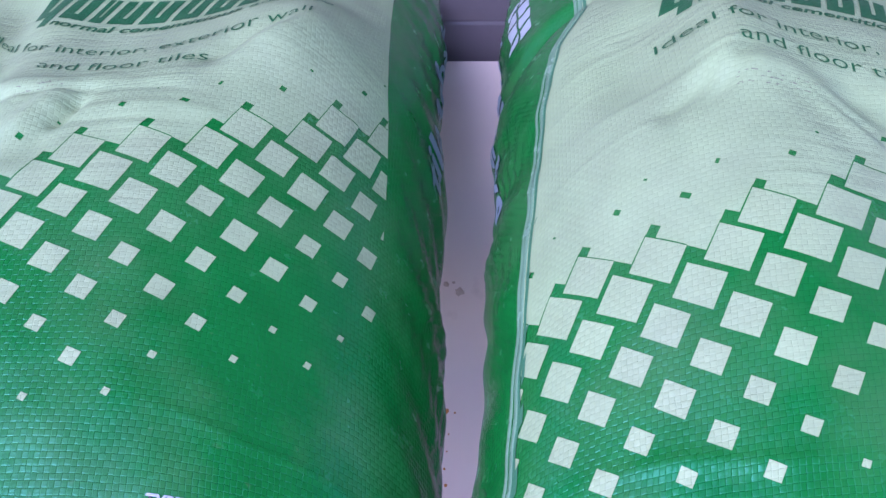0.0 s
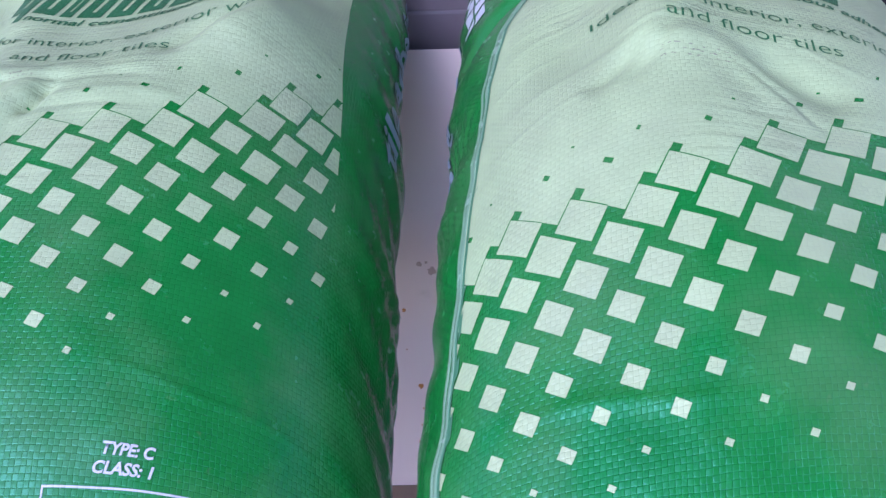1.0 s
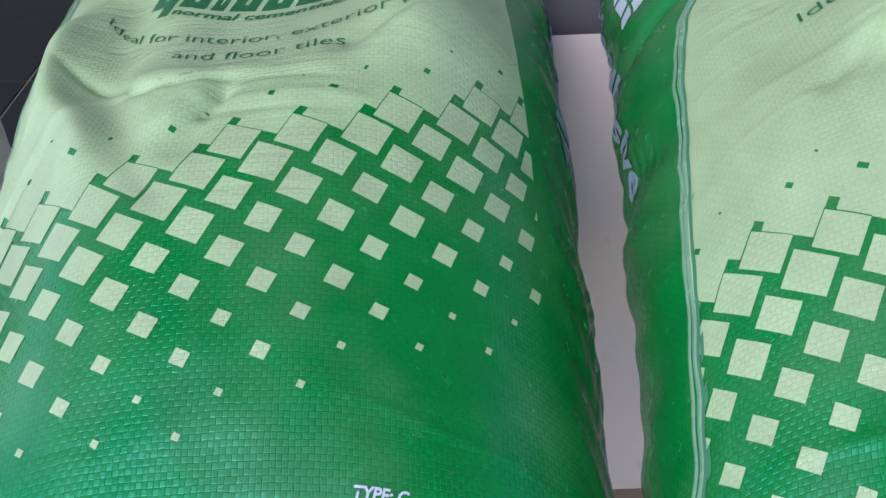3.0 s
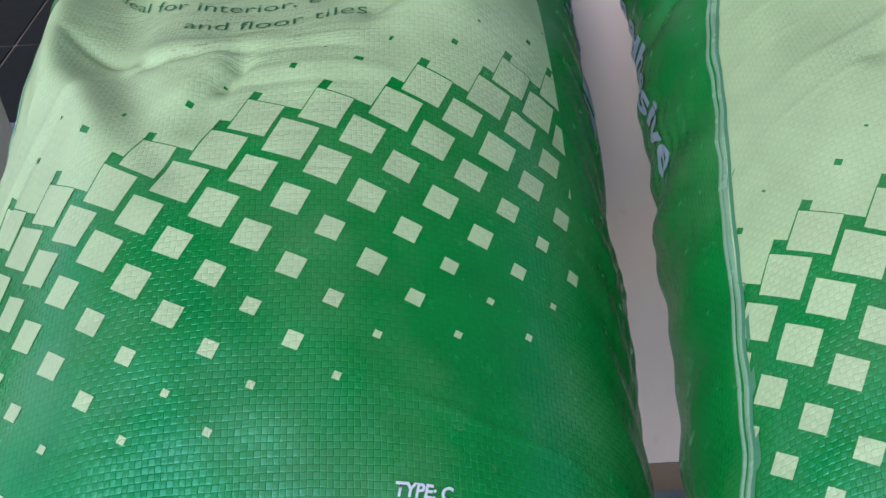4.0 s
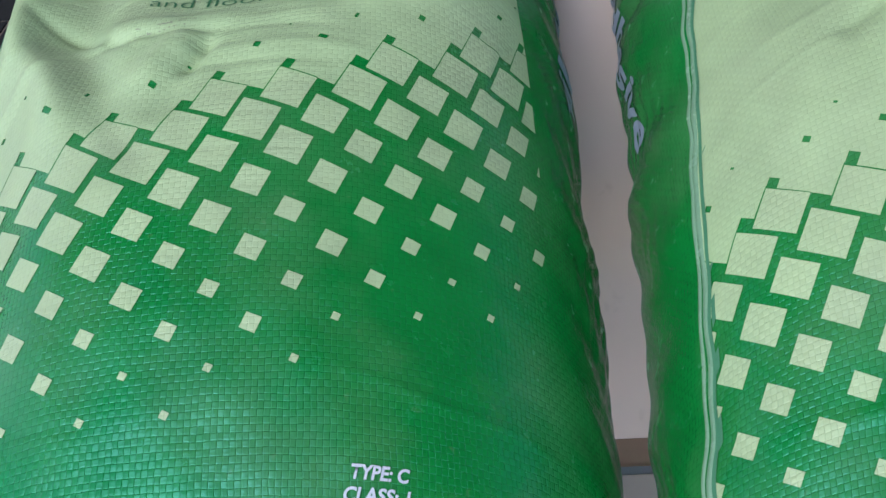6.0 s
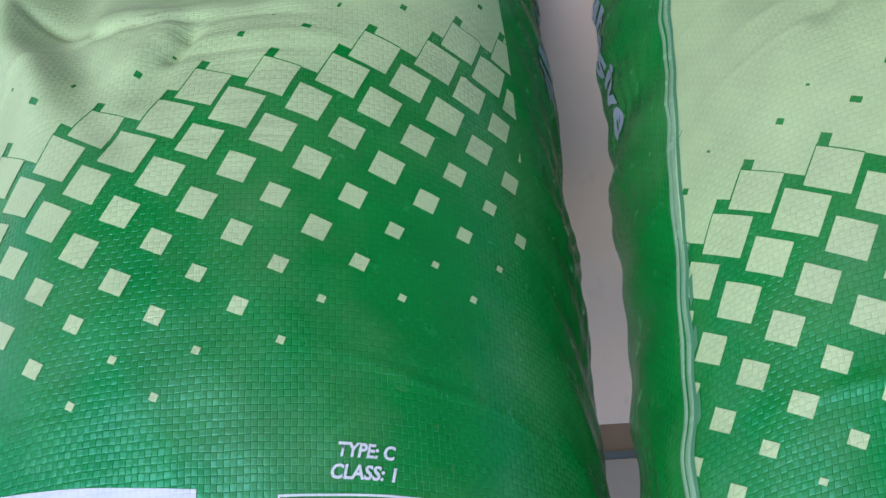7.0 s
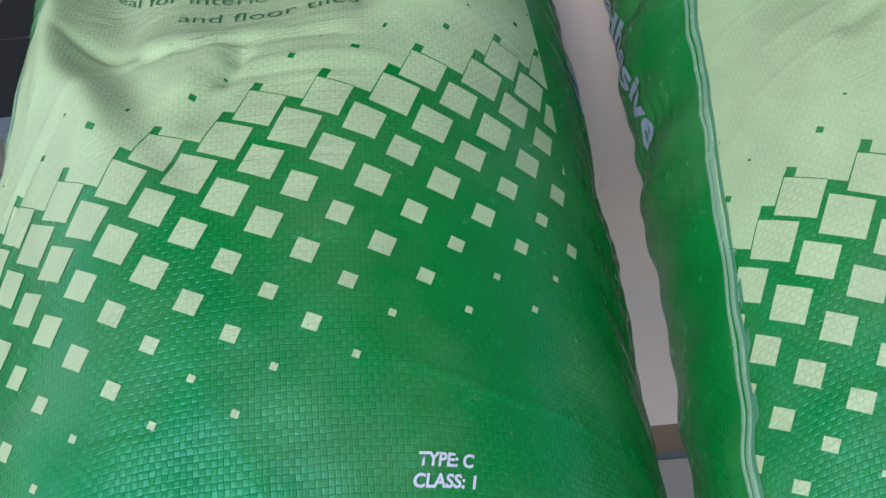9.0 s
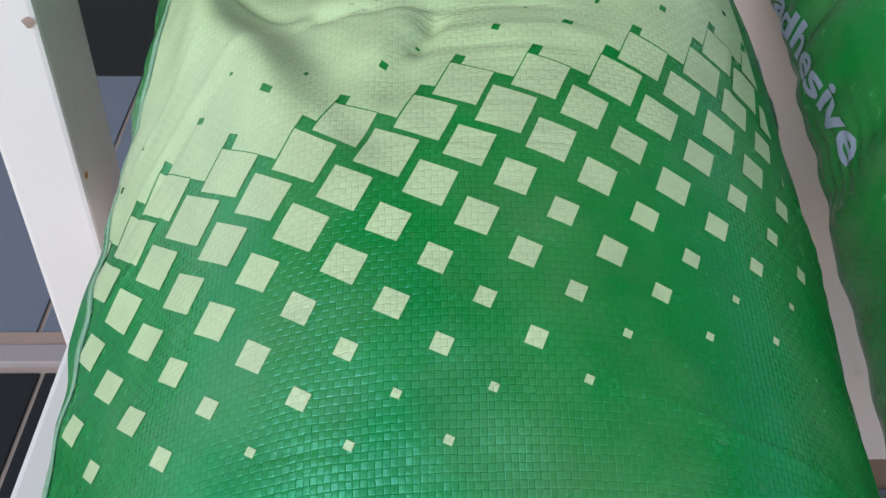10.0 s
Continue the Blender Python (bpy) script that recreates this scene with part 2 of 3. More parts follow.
        z = z + 0.0003 * (np.sin(yc * 140 + x * 60 + self.seed) * np.sin(x * 95 - yc * 40)) * edge
        return np.stack([x, y, z], axis=-1)

    def normal(self, u, y):
        h = 0.0012
        a = self.point(u + h, y) - self.point(u - h, y)
        b = self.point(u, y + h) - self.point(u, y - h)
        n = np.cross(a, b)
        return n / (np.linalg.norm(n, axis=1, keepdims=True) + 1e-12)

    def lift(self, u, y, off):
        u, y = np.atleast_1d(np.asarray(u, float)), np.atleast_1d(np.asarray(y, float))
        return self.point(u, y) + self.normal(u, y) * np.reshape(off, (-1, 1))

    def lattice(self, pos, b):
        x, y = (pos - 2) / 4, (b - 4) / 6
        n = 5 if len(self.lu) == 15 else 4
        m = [x ** i * y ** j for i in range(n) for j in range(n - i)]
        u, v = sum(c * k for c, k in zip(self.lu, m)), sum(c * k for c, k in zip(self.ly, m))
        near = [np.exp(-((u - su) ** 2 + (v - sy) ** 2) / 0.075 ** 2) for su, sy, _, _ in self.slips]
        return u + sum(g * p[2] for g, p in zip(near, self.slips)), v + sum(g * p[3] for g, p in zip(near, self.slips))


def grid_faces(n, m):
    return [(j * n + i, j * n + i + 1, (j + 1) * n + i + 1, (j + 1) * n + i) for j in range(m - 1) for i in range(n - 1)]


def bag_skin(bag, parent):
    nu, nv = 520, 480
    ys = np.linspace(bag.y0, bag.y1, nv)
    rows_v, rows_uv = [], []
    for y in ys:
        r = int(round((y - bag.y0) / (bag.y1 - bag.y0) * (len(bag.ys) - 1)))
        us = np.linspace(bag.u[r][0] * 0.999, bag.u[r][-1] * 0.999, nu)
        rows_v.append(bag.point(us, np.full(nu, y)))
        rows_uv.append(np.stack([us + 0.5, np.full(nu, y * 1.08)], axis=-1))
    return mesh_part("skin", np.concatenate(rows_v), grid_faces(nu, nv), np.concatenate(rows_uv), GREEN, parent, "glossy green woven skin")


def patch(bag, name, quads, material, parent, off, label="", step=0.0032):
    """Printed patches: each quad, given by four corners (u, y) in turn, is laid on the skin as a fine sheet."""
    verts, faces, uvs = [], [], []
    base = 0
    for i, q in enumerate(quads):
        q = np.asarray(q, float)
        n = max(2, int(math.ceil(max(np.linalg.norm(q[1] - q[0]), np.linalg.norm(q[2] - q[3])) / step)) + 1)
        m = max(2, int(math.ceil(max(np.linalg.norm(q[3] - q[0]), np.linalg.norm(q[2] - q[1])) / step)) + 1)
        a, b = np.meshgrid(np.linspace(0, 1, n), np.linspace(0, 1, m))
        a, b = a.ravel()[:, None], b.ravel()[:, None]
        p = q[0] * (1 - a) * (1 - b) + q[1] * a * (1 - b) + q[2] * a * b + q[3] * (1 - a) * b
        o = off if np.isscalar(off) else off[i]
        verts.append(bag.lift(p[:, 0], p[:, 1], np.full(len(p), o)))
        uvs.append(np.stack([p[:, 0] + 0.5, p[:, 1] * 1.08], axis=-1))
        faces += [tuple(base + k for k in f) for f in grid_faces(n, m)]
        base += len(p)
    return mesh_part(name, np.concatenate(verts), faces, np.concatenate(uvs), material, parent, label)


def cut(poly, inside, cross):
    """Clip a polygon, corner by corner, against one border."""
    out = []
    for a, b in zip(poly, poly[1:] + poly[:1]):
        ia, ib = inside(a), inside(b)
        if ia:
            out.append(a)
        if ia != ib:
            out.append(cross(a, b))
    return out


def sheet(bag, name, polys, material, parent, offs, label="", long=0.004):
    """Polygons in (u, y) laid on the skin, cut small enough to follow it."""
    bm = bmesh.new()
    for poly, o in zip(polys, offs):
        vs = [bm.verts.new((x, y, o)) for x, y in poly]
        bm.faces.new(vs)
    return wrap(bag, name, bm, material, parent, label, long)


def wrap(bag, name, bm, material, parent, label="", long=0.004):
    bmesh.ops.triangulate(bm, faces=bm.faces[:])
    for _ in range(6):
        edges = [e for e in bm.edges if (e.verts[0].co.xy - e.verts[1].co.xy).length > long]
        if not edges:
            break
        bmesh.ops.subdivide_edges(bm, edges=edges, cuts=1)
        bmesh.ops.triangulate(bm, faces=[f for f in bm.faces if len(f.verts) > 3])
    bm.verts.index_update()
    c = np.array([v.co[:] for v in bm.verts])
    faces = []
    for f in bm.faces:
        idx = [v.index for v in f.verts]
        faces.append(tuple(idx) if f.normal.z >= 0 else tuple(reversed(idx)))
    bm.free()
    p = bag.lift(c[:, 0], c[:, 1], c[:, 2])
    uv = np.stack([c[:, 0] + 0.5, c[:, 1] * 1.08], axis=-1)
    return mesh_part(name, p, faces, uv, material, parent, label)


def lettering(bag, name, text, place, material, parent, size, width=None, shear=0.0, bold=0.0, off=0.0009, label=""):
    """Words of the built-in font; place(x, y) turns the line's own metres into (u, y)."""
    cu = bpy.data.curves.new(name, "FONT")
    cu.body, cu.size, cu.shear, cu.offset, cu.resolution_u = text, size, shear, bold, 3
    ob = bpy.data.objects.new(name, cu)
    scene.collection.objects.link(ob)
    deps = bpy.context.evaluated_depsgraph_get()
    me = bpy.data.meshes.new_from_object(ob.evaluated_get(deps))
    bpy.data.objects.remove(ob)
    bm = bmesh.new()
    bm.from_mesh(me)
    bpy.data.meshes.remove(me)
    xs = [v.co.x for v in bm.verts]
    x0, span = min(xs), max(xs) - min(xs)
    k = (width / span) if width else 1.0
    for v in bm.verts:
        u, y = place((v.co.x - x0) * k, v.co.y)
        v.co = (u, y, off)
    bmesh.ops.recalc_face_normals(bm, faces=bm.faces[:])
    return wrap(bag, name, bm, material, parent, label, 0.0026)


CELL = 0.0377
ANGLE = radians(-27.5)
SIZES = (0.0036, 0.0078, 0.0114, 0.0150, 0.0188, 0.0226, 0.0278, 0.0314, 0.0360)


def size_class(a, b):
    """How far the square at this place of the lattice has grown: its class, and the class before the border is evened out."""
    first = math.floor((12 - 2 * a + 3 * b) / 6)
    if first < 5 and a > -3:
        return first, min(5, max(first, (4 - a + b) // 2))
    return first, first


def printed_squares(bag, seam, border, parent):
    """The squares of the print: they grow from row to row until they melt into the plain film and leave only small marks."""
    small, large, lines = ([], []), ([], []), ([], [])
    rnd = random.Random(int(bag.seed * 10))

    def trimmed(poly):
        for line, sign in ((seam, 1), (border, -1)):
            side = lambda p: sign * (p[0] - line(p[1]))
            poly = cut(poly, lambda p: side(p) > 0, lambda p, r: tuple(p[i] + (r[i] - p[i]) * side(p) / (side(p) - side(r)) for i in (0, 1)))
            if len(poly) < 3:
                break
        return poly

    for b in range(-5, 19):
        for a in range(-14, 16):
            pos = a + b / 2
            first, c = size_class(a, b)
            if c < 0 or c > 8 or pos < -5.5 or pos > 9.5:
                continue
            size = (SIZES[first] + SIZES[c]) / 2 if a == -2 and first >= 0 else SIZES[c]
            half = size / 2 / CELL

            def placed(x, y):
                dx, dy = x * math.cos(ANGLE) - y * math.sin(ANGLE), x * math.sin(ANGLE) + y * math.cos(ANGLE)
                return tuple(float(k) for k in bag.lattice(pos + dx, b + 2 * dy))

            poly = []
            n = 1 if c < 3 else 3
            corners = [(-half, -half), (half, -half), (half, half), (-half, half)]
            for (x0, y0), (x1, y1) in zip(corners, corners[1:] + corners[:1]):
                for i in range(n):
                    x, y = x0 + (x1 - x0) * i / n, y0 + (y1 - y0) * i / n
                    poly.append(placed(x, y))
            poly = trimmed(poly)
            if c < 6:
                # the thin green lines left between this square and the film that has closed round it
                thick, thin = rnd.uniform(0.0007, 0.0011) / CELL, rnd.uniform(0.0004, 0.0007) / CELL
                ends = []
                if size_class(a - 1, b + 1)[1] >= 6:
                    ends.append([(-half - thick, -half), (-half, -half), (-half, half + 0.04), (-half - thick * 0.6, half + 0.04)])
                if size_class(a, b + 1)[1] >= 6:
                    ends.append([(-half, half), (half, half), (half, half + thin), (-half, half + thin)])
                for quad in ends:
                    strip = trimmed([placed(x, y) for x, y in quad])
                    if len(strip) > 2 and min(p[1] for p in strip) > bag.y0 + 0.03:
                        lines[0].append(strip)
                        lines[1].append(0.00046)
            if len(poly) < 3 or min(p[1] for p in poly) < bag.y0 + 0.03 or max(p[1] for p in poly) > bag.y1 - 0.05:
                continue
            level = 0.00032 + 0.00003 * ((a % 2) + 2 * (b % 2))
            target = small if c < 6 else large
            target[0].append(poly)
            target[1].append(level if c < 6 else level + 0.00001)
    for poly, level in zip(*small):
        sheet(bag, "printed_square", [poly], SQUARE, parent, [level], "", 0.0032)
    sheet(bag, "pale_print", large[0], CREAM, parent, large[1], "pale film with small green marks", 0.0032)
    for poly, level in zip(*lines):
        sheet(bag, "printed_line", [poly], GREEN, parent, [level], "", 0.004)


def cream_panel(bag, seam, border, parent):
    """The plain pale film of the front, above the band of squares."""
    pos = np.linspace(-6, 11, 60)
    lu, ly = bag.lattice(pos, (2 * pos + 34.0) / 4)
    order = np.argsort(lu)
    n, m = 260, 220
    verts, uvs = [], []
    top = bag.y1 - 0.03
    for j in range(m):
        t = j / (m - 1)
        row = []
        for i in range(n):
            s = i / (n - 1)
            u = seam(0.55) * (1 - s) + border(0.55) * s
            low = float(np.interp(u, lu[order], ly[order]))
            y = low + (top - low) * t
            u = seam(y) * (1 - s) + border(y) * s
            row.append((u, y))
        row = np.array(row)
        verts.append(bag.lift(row[:, 0], row[:, 1], np.full(n, 0.00026)))
        uvs.append(np.stack([row[:, 0] + 0.5, row[:, 1] * 1.08], axis=-1))
    mesh_part("front_film", np.concatenate(verts), grid_faces(n, m), np.concatenate(uvs), CREAM, parent, "pale cream-green front film")


def seam_strip(bag, seam, parent):
    """The glued seam: two narrow milky ridges with a dark line beside them."""
    ys = np.linspace(bag.y0 + 0.02, bag.y1 - 0.03, 190)
    for name, prof, material, label in (
            ("seam_ridge", ((-0.0064, 0.0001), (-0.0058, 0.0006), (-0.0042, 0.0007), (-0.0036, 0.0001)), SEAM, "milky glued seam ridge"),
            ("seam_ridge", ((-0.0028, 0.0002), (-0.0022, 0.0009), (0.0002, 0.0009), (0.0010, 0.0003)), SEAM, "milky glued seam ridge"),
            ("seam_line", ((0.0012, 0.0006), (0.0038, 0.0006)), SEAM_DARK, "")):
        verts, uvs = [], []
        for y in ys:
            w = 0.0006 * math.sin(y * 75 + bag.seed) + 0.0004 * math.sin(y * 190) + 0.0005 * math.sin(y * 31 + prof[0][0] * 900)
            row = np.array([(seam(y) + du + w, y) for du, _ in prof])
            verts.append(bag.lift(row[:, 0], row[:, 1], np.array([o for _, o in prof])))
            uvs.append(np.stack([row[:, 0] + 0.5, row[:, 1] * 1.08], axis=-1))
        mesh_part(name, np.concatenate(verts), grid_faces(len(prof), len(ys)), np.concatenate(uvs), material, parent, label)


def line_of(points):
    us, ys = [p[0] for p in points], [p[1] for p in points]
    return lambda y: float(np.interp(y, ys, us))


def make_bag(name, label, bag, seam, border, words):
    thing = tagged(new(name), label, "bag", "bags of tile adhesive")
    bag_skin(bag, thing)
    cream_panel(bag, seam, border, thing)
    printed_squares(bag, seam, border, thing)
    seam_strip(bag, seam, thing)
    words(bag, thing)
    return thing


def front_words(bag, thing, base_y, sag, u0, u1, f0, f1, drop, n0, n1, nrise):
    """The lines of words on the pale film. sag bends the lines where the film hangs between the folds."""
    def on(u_start, y_line):
        return lambda x, y: (u_start + x, y_line + y * 1.0 + sag(u_start + x))
    lettering(bag, "wording", "Ideal for interior, exterior wall", on(u0, base_y), INK, thing, 0.0155, u1 - u0, bold=-0.00012)
    lettering(bag, "wording", "and floor tiles", on(f0, base_y - drop), INK, thing, 0.0155, f1 - f0, bold=-0.00012)
    lettering(bag, "wording", "normal cementitious adhesive", on(n0, base_y + nrise), INK, thing, 0.0115, n1 - n0, shear=0.25, bold=0.0002)
    # the large brand lettering is drawn as plain slanted blocks
    blocks = []
    x = n0 - 0.022
    for wide, low in ((0.021, -0.012), (0.019, 0.0), (0.009, 0.0), (0.018, 0.0), (0.019, 0.0), (0.018, 0.0), (0.018, 0.0), (0.014, 0.0)):
        y = base_y + nrise + 0.012
        for a, c, l, h in ((0.0, 0.42, low if low == 0 else 0.0, 0.034), (0.58, 1.0, low, 0.034), (0.0, 1.0, 0.0, 0.008)):
            xa, xb = x + a * wide, x + c * wide
            sh = 0.22
            blocks.append([(xa + l * sh, y + l + sag(xa)), (xb + l * sh, y + l + sag(xb)), (xb + h * sh, y + h + sag(xb)), (xa + h * sh, y + h + sag(xa))])
        x += wide + 0.004
    for i in range(0, len(blocks), 3):
        patch(bag, "brand_block", blocks[i:i + 3], INK, thing, [0.0005, 0.00053, 0.00056])



# ---------------------------------------------------------------- fitted shapes of the two bags
SHAPE_A = [-0.19075, 0.00024733, 0.19049, 0.44738, 0.29577, 0.14042, -0.029023, -0.8742, 2.6492, 0.21238, 2.6798, 0.60878, 1.0335, 0.45999, 0.07]
HEIGHTS_A = [0.000841, -0.000773, 0.000416, 0.00151, 0.000599, -0.000926, -0.0111, 0.00346, 0.00107, -0.000322, -0.00477, -0.00411, 0.00498, 0.00406, -0.00253, 0.00373, 0.00125, -0.00295, 0.00573, -0.00107, -0.0104, -0.00565, 0.0143, 0.00828]
BUMPS_A = [(-0.35 + 0.0625 * (i % 6), 0.29 + 0.098 * (i // 6), 0.034, 0.05, h) for i, h in enumerate(HEIGHTS_A)]
LU_A = [-0.024909, -0.0069479, 3.5349e-05, 0.00064354, -5.5032e-05, 0.14519, -0.0021595, 0.00061771, 0.0017953, -0.0039245, 0.0046466, -0.0021069, 0.014243, -0.0049103, -0.0063193]
LY_A = [0.39991, 0.10326, 0.00095446, -9.1615e-05, -0.00019923, -0.00069504, -0.0017859, 0.0023428, -0.00029677, 0.024452, -0.00038898, -0.0021228, -0.0092777, 0.0013024, 0.0063811]
SHAPE_B = [0.21229, 0.079674, 0.186, 0.45005, 0.2213, 0.15342, 0.033438, -0.88341, 1.9535, 0.18602, 2.2425, 0.52859, 0.43732, 0.44, 6.4965e-08]
HEIGHTS_B = [1.64e-05, -0.00308, 0.000819, 0.00557, 0.000288, 9.61e-05, -0.000921, 0.000772, -0.00424, -0.0017, 0.000921, 0.00279, 0.00552, -0.00968, -0.00262, -0.000554, -0.00568, 0.00754, -0.0026, -0.000407]
BUMPS_B = [(0.05 + 0.0625 * (i % 5), 0.29 + 0.085 * (i // 5), 0.034, 0.045, h) for i, h in enumerate(HEIGHTS_B)]
LU_B = [-0.0050522, -0.008017, -0.00056355, -0.00062449, 0.15672, 0.00099973, -0.0035653, 0.006512, 0.0015334, 0.0042196]
LY_B = [0.36515, 0.10518, -0.00087641, -0.0039692, 0.017389, 0.0033899, -0.0016669, 0.031949, 0.0052308, 0.0016368]
SEAM_A = line_of([(-0.262, 0.1), (-0.2615, 0.36), (-0.253, 0.395), (-0.2465, 0.434), (-0.2435, 0.477), (-0.232, 0.508), (-0.213, 0.537), (-0.196, 0.562), (-0.185, 0.60), (-0.180, 0.68), (-0.185, 0.9)])
SEAM_B = line_of([(-0.1891, 0.1), (-0.1891, 0.3202), (-0.1882, 0.3533), (-0.1871, 0.3973), (-0.1842, 0.4356), (-0.1802, 0.4806), (-0.175, 0.5177), (-0.1687, 0.568), (-0.1565, 0.615), (-0.1333, 0.6535), (-0.1213, 0.9)])
BORDER_A = line_of([(0.1727, 0.1), (0.1727, 0.4971), (0.17, 0.5417), (0.1643, 0.5952), (0.1578, 0.6812), (0.1538, 0.9)])
BORDER_B = line_of([(0.18, 0.10), (0.18, 0.9)])
# x, y, turn, half length, half width, height
CREASES_A = [(-0.085, 0.59, 1.3, 0.06, 0.03, 0.008), (-0.338, 0.565, 1.66, 0.075, 0.014, 0.015), (-0.296, 0.600, 1.70, 0.075, 0.024, -0.016),
             (-0.311, 0.500, -1.08, 0.065, 0.013, 0.010), (-0.278, 0.503, -1.08, 0.050, 0.014, -0.007),
             (-0.294, 0.537, -0.65, 0.045, 0.0045, -0.0035), (-0.243, 0.513, 0.03, 0.034, 0.0035, -0.0020), (-0.243, 0.523, 0.03, 0.045, 0.009, 0.0030),
             (-0.216, 0.492, 1.15, 0.015, 0.006, -0.0060), (-0.233, 0.492, 1.15, 0.026, 0.011, 0.0050), (-0.228, 0.466, 1.3, 0.022, 0.011, -0.0028),
             (-0.190, 0.510, -0.12, 0.045, 0.004, -0.0014), (-0.175, 0.489, -0.08, 0.050, 0.004, 0.0012), (-0.185, 0.478, -0.10, 0.035, 0.003, -0.0009),
             (-0.120, 0.560, 0.75, 0.034, 0.010, -0.008), (-0.098, 0.566, 0.80, 0.040, 0.014, 0.005),
             (-0.335, 0.480, 0.5, 0.045, 0.0030, 0.0018), (-0.345, 0.462, 0.55, 0.040, 0.0030, -0.0016), (-0.352, 0.500, 0.6, 0.030, 0.0030, 0.0018), (-0.36, 0.43, 0.45, 0.03, 0.0025, 0.0012),
             (-0.06, 0.50, 1.3, 0.03, 0.0026, 0.0012), (-0.045, 0.53, 1.1, 0.04, 0.003, -0.0012), (-0.266, 0.298, -0.05, 0.020, 0.0018, -0.0004), (-0.085, 0.306, -0.16, 0.05, 0.002, 0.0008),
             (-0.345, 0.335, -0.75, 0.05, 0.010, 0.0022), (-0.250, 0.437, -0.85, 0.030, 0.009, -0.0016)]
CREASES_B = [(0.172, 0.55, 1.4, 0.06, 0.022, 0.009), (0.120, 0.555, 1.4, 0.05, 0.02, -0.006), (0.06, 0.652, 0.42, 0.05, 0.009, -0.014), (0.16, 0.49, 0.9, 0.03, 0.006, -0.003), (0.12, 0.50, 0.2, 0.04, 0.003, 0.0007),
             (0.10, 0.47, 0.25, 0.04, 0.0018, 0.0006), (0.085, 0.53, 0.35, 0.03, 0.0016, 0.0006), (0.11, 0.57, 0.30, 0.035, 0.0016, 0.0007), (0.095, 0.585, 0.28, 0.03, 0.0014, 0.0006), (0.27, 0.50, -0.5, 0.03, 0.0018, 0.0007), (0.18, 0.52, 0.15, 0.04, 0.0018, 0.0010), (0.23, 0.46, -0.8, 0.03, 0.004, -0.002), (0.12, 0.285, -0.1, 0.05, 0.004, 0.0011),
             (0.139, 0.487, 0.75, 0.022, 0.008, -0.005), (0.176, 0.497, -0.02, 0.028, 0.010, 0.004), (0.222, 0.466, -1.0, 0.034, 0.012, 0.003), (0.247, 0.480, -0.5, 0.030, 0.014, -0.006)]

# small slips of the print against the lattice, every 0.08 m
SLIP_U = [1.1, 2.2, -0.3, 0.1, 1.9, -0.6, 2.9, -0.4, -1.6, 0.4, 0.5, -2.6, -5.1, 1.4, 0.8, 0.5, -1.2, 0.0, -1.3, 0.8, 0.1, 1.9, -0.9, -1.7]
SLIP_Y = [-0.5, -0.9, 1.7, -0.8, -1.8, 0.1, -2.1, 1.5, -2.2, 1.1, 0.1, 0.9, 2.3, 0.4, -3.1, 2.4, -2.7, -0.1, 0.8, -0.4, 0.1, 2.3, -1.4, -1.2]
SLIPS_A = [(-0.22 + 0.08 * (i % 6), 0.27 + 0.08 * (i // 6), 0.001 * a, 0.001 * b) for i, (a, b) in enumerate(zip(SLIP_U, SLIP_Y))]
SLIP_U = [-0.4, 0.4, -0.9, 0.6, 0.1, 0.0, 0.1, 0.3, -1.3, 2.1, 0.4, 0.0, 0.8, 1.0, -0.3, 0.3, 0.2, 0.0]
SLIP_Y = [-1.4, 0.5, -0.1, -1.5, 0.2, 0.0, -0.2, 0.5, -1.1, 0.2, 1.9, 0.1, -1.3, -0.5, -0.6, 0.5, 1.5, 0.1]
SLIPS_B = [(-0.18 + 0.08 * (i % 6), 0.28 + 0.08 * (i // 6), 0.001 * a, 0.001 * b) for i, (a, b) in enumerate(zip(SLIP_U, SLIP_Y))]
# folds across the loose sides: y, half width, push outwards
PINCHES_A = [(0.450, 0.012, 0.0020), (0.480, 0.016, -0.0012), (0.400, 0.020, -0.0010), (0.560, 0.020, 0.0020), (0.620, 0.018, -0.0015)]
PINCHES_B = [(0.505, 0.012, 0.0012), (0.535, 0.018, -0.0028), (0.600, 0.018, 0.0015), (0.650, 0.016, -0.0020)]


# ---------------------------------------------------------------- ground and floor
bm = bmesh.new()
bmesh.ops.create_grid(bm, x_segments=1, y_segments=1, size=60.0)
for v in bm.verts:
    v.co.z = -0.014
tagged(part("ground", bm, CONCRETE), "plain grey concrete ground", "ground", kind="structure")

floor = tagged(new("floor"), "dark glazed floor tiles with tan grout and a grey tiled band", "floor", kind="structure")
part("grout_bed", box_bm(-3.0, 3.0, -2.2, 2.615, -0.012, -0.003, 0), GROUT, floor, "tan grout")


def tile_mesh(name, sx, sy, material):
    bm = box_bm(0, sx, 0, sy, -0.008, 0.0, 0.0012)
    me = bpy.data.meshes.new(name)
    bm.to_mesh(me)
    bm.free()
    me.materials.append(material)
    return me


TILE, JOINT = 0.30, 0.006
dark = tile_mesh("tile", TILE - JOINT, TILE - JOINT, DARK_TILE)
grey = tile_mesh("tile", 0.60 - JOINT, 0.60 - JOINT, GREY_TILE)
for i in range(-7, 12):
    for j in range(1, 10):
        t = new("tile", dark)
        t.parent = floor
        t.location = (-0.637 + i * TILE, 0.818 - j * TILE, 0.0)
for i in range(-7, 12):
    for j in range(0, 3):
        t = new("tile", dark)
        t.parent = floor
        t.location = (-0.637 + i * TILE, 1.475 + j * TILE, 0.0)
for i in range(-4, 5):
    t = new("tile", grey)
    t.parent = floor
    t.location = (-0.66 + i * 0.60, 0.877, 0.0)
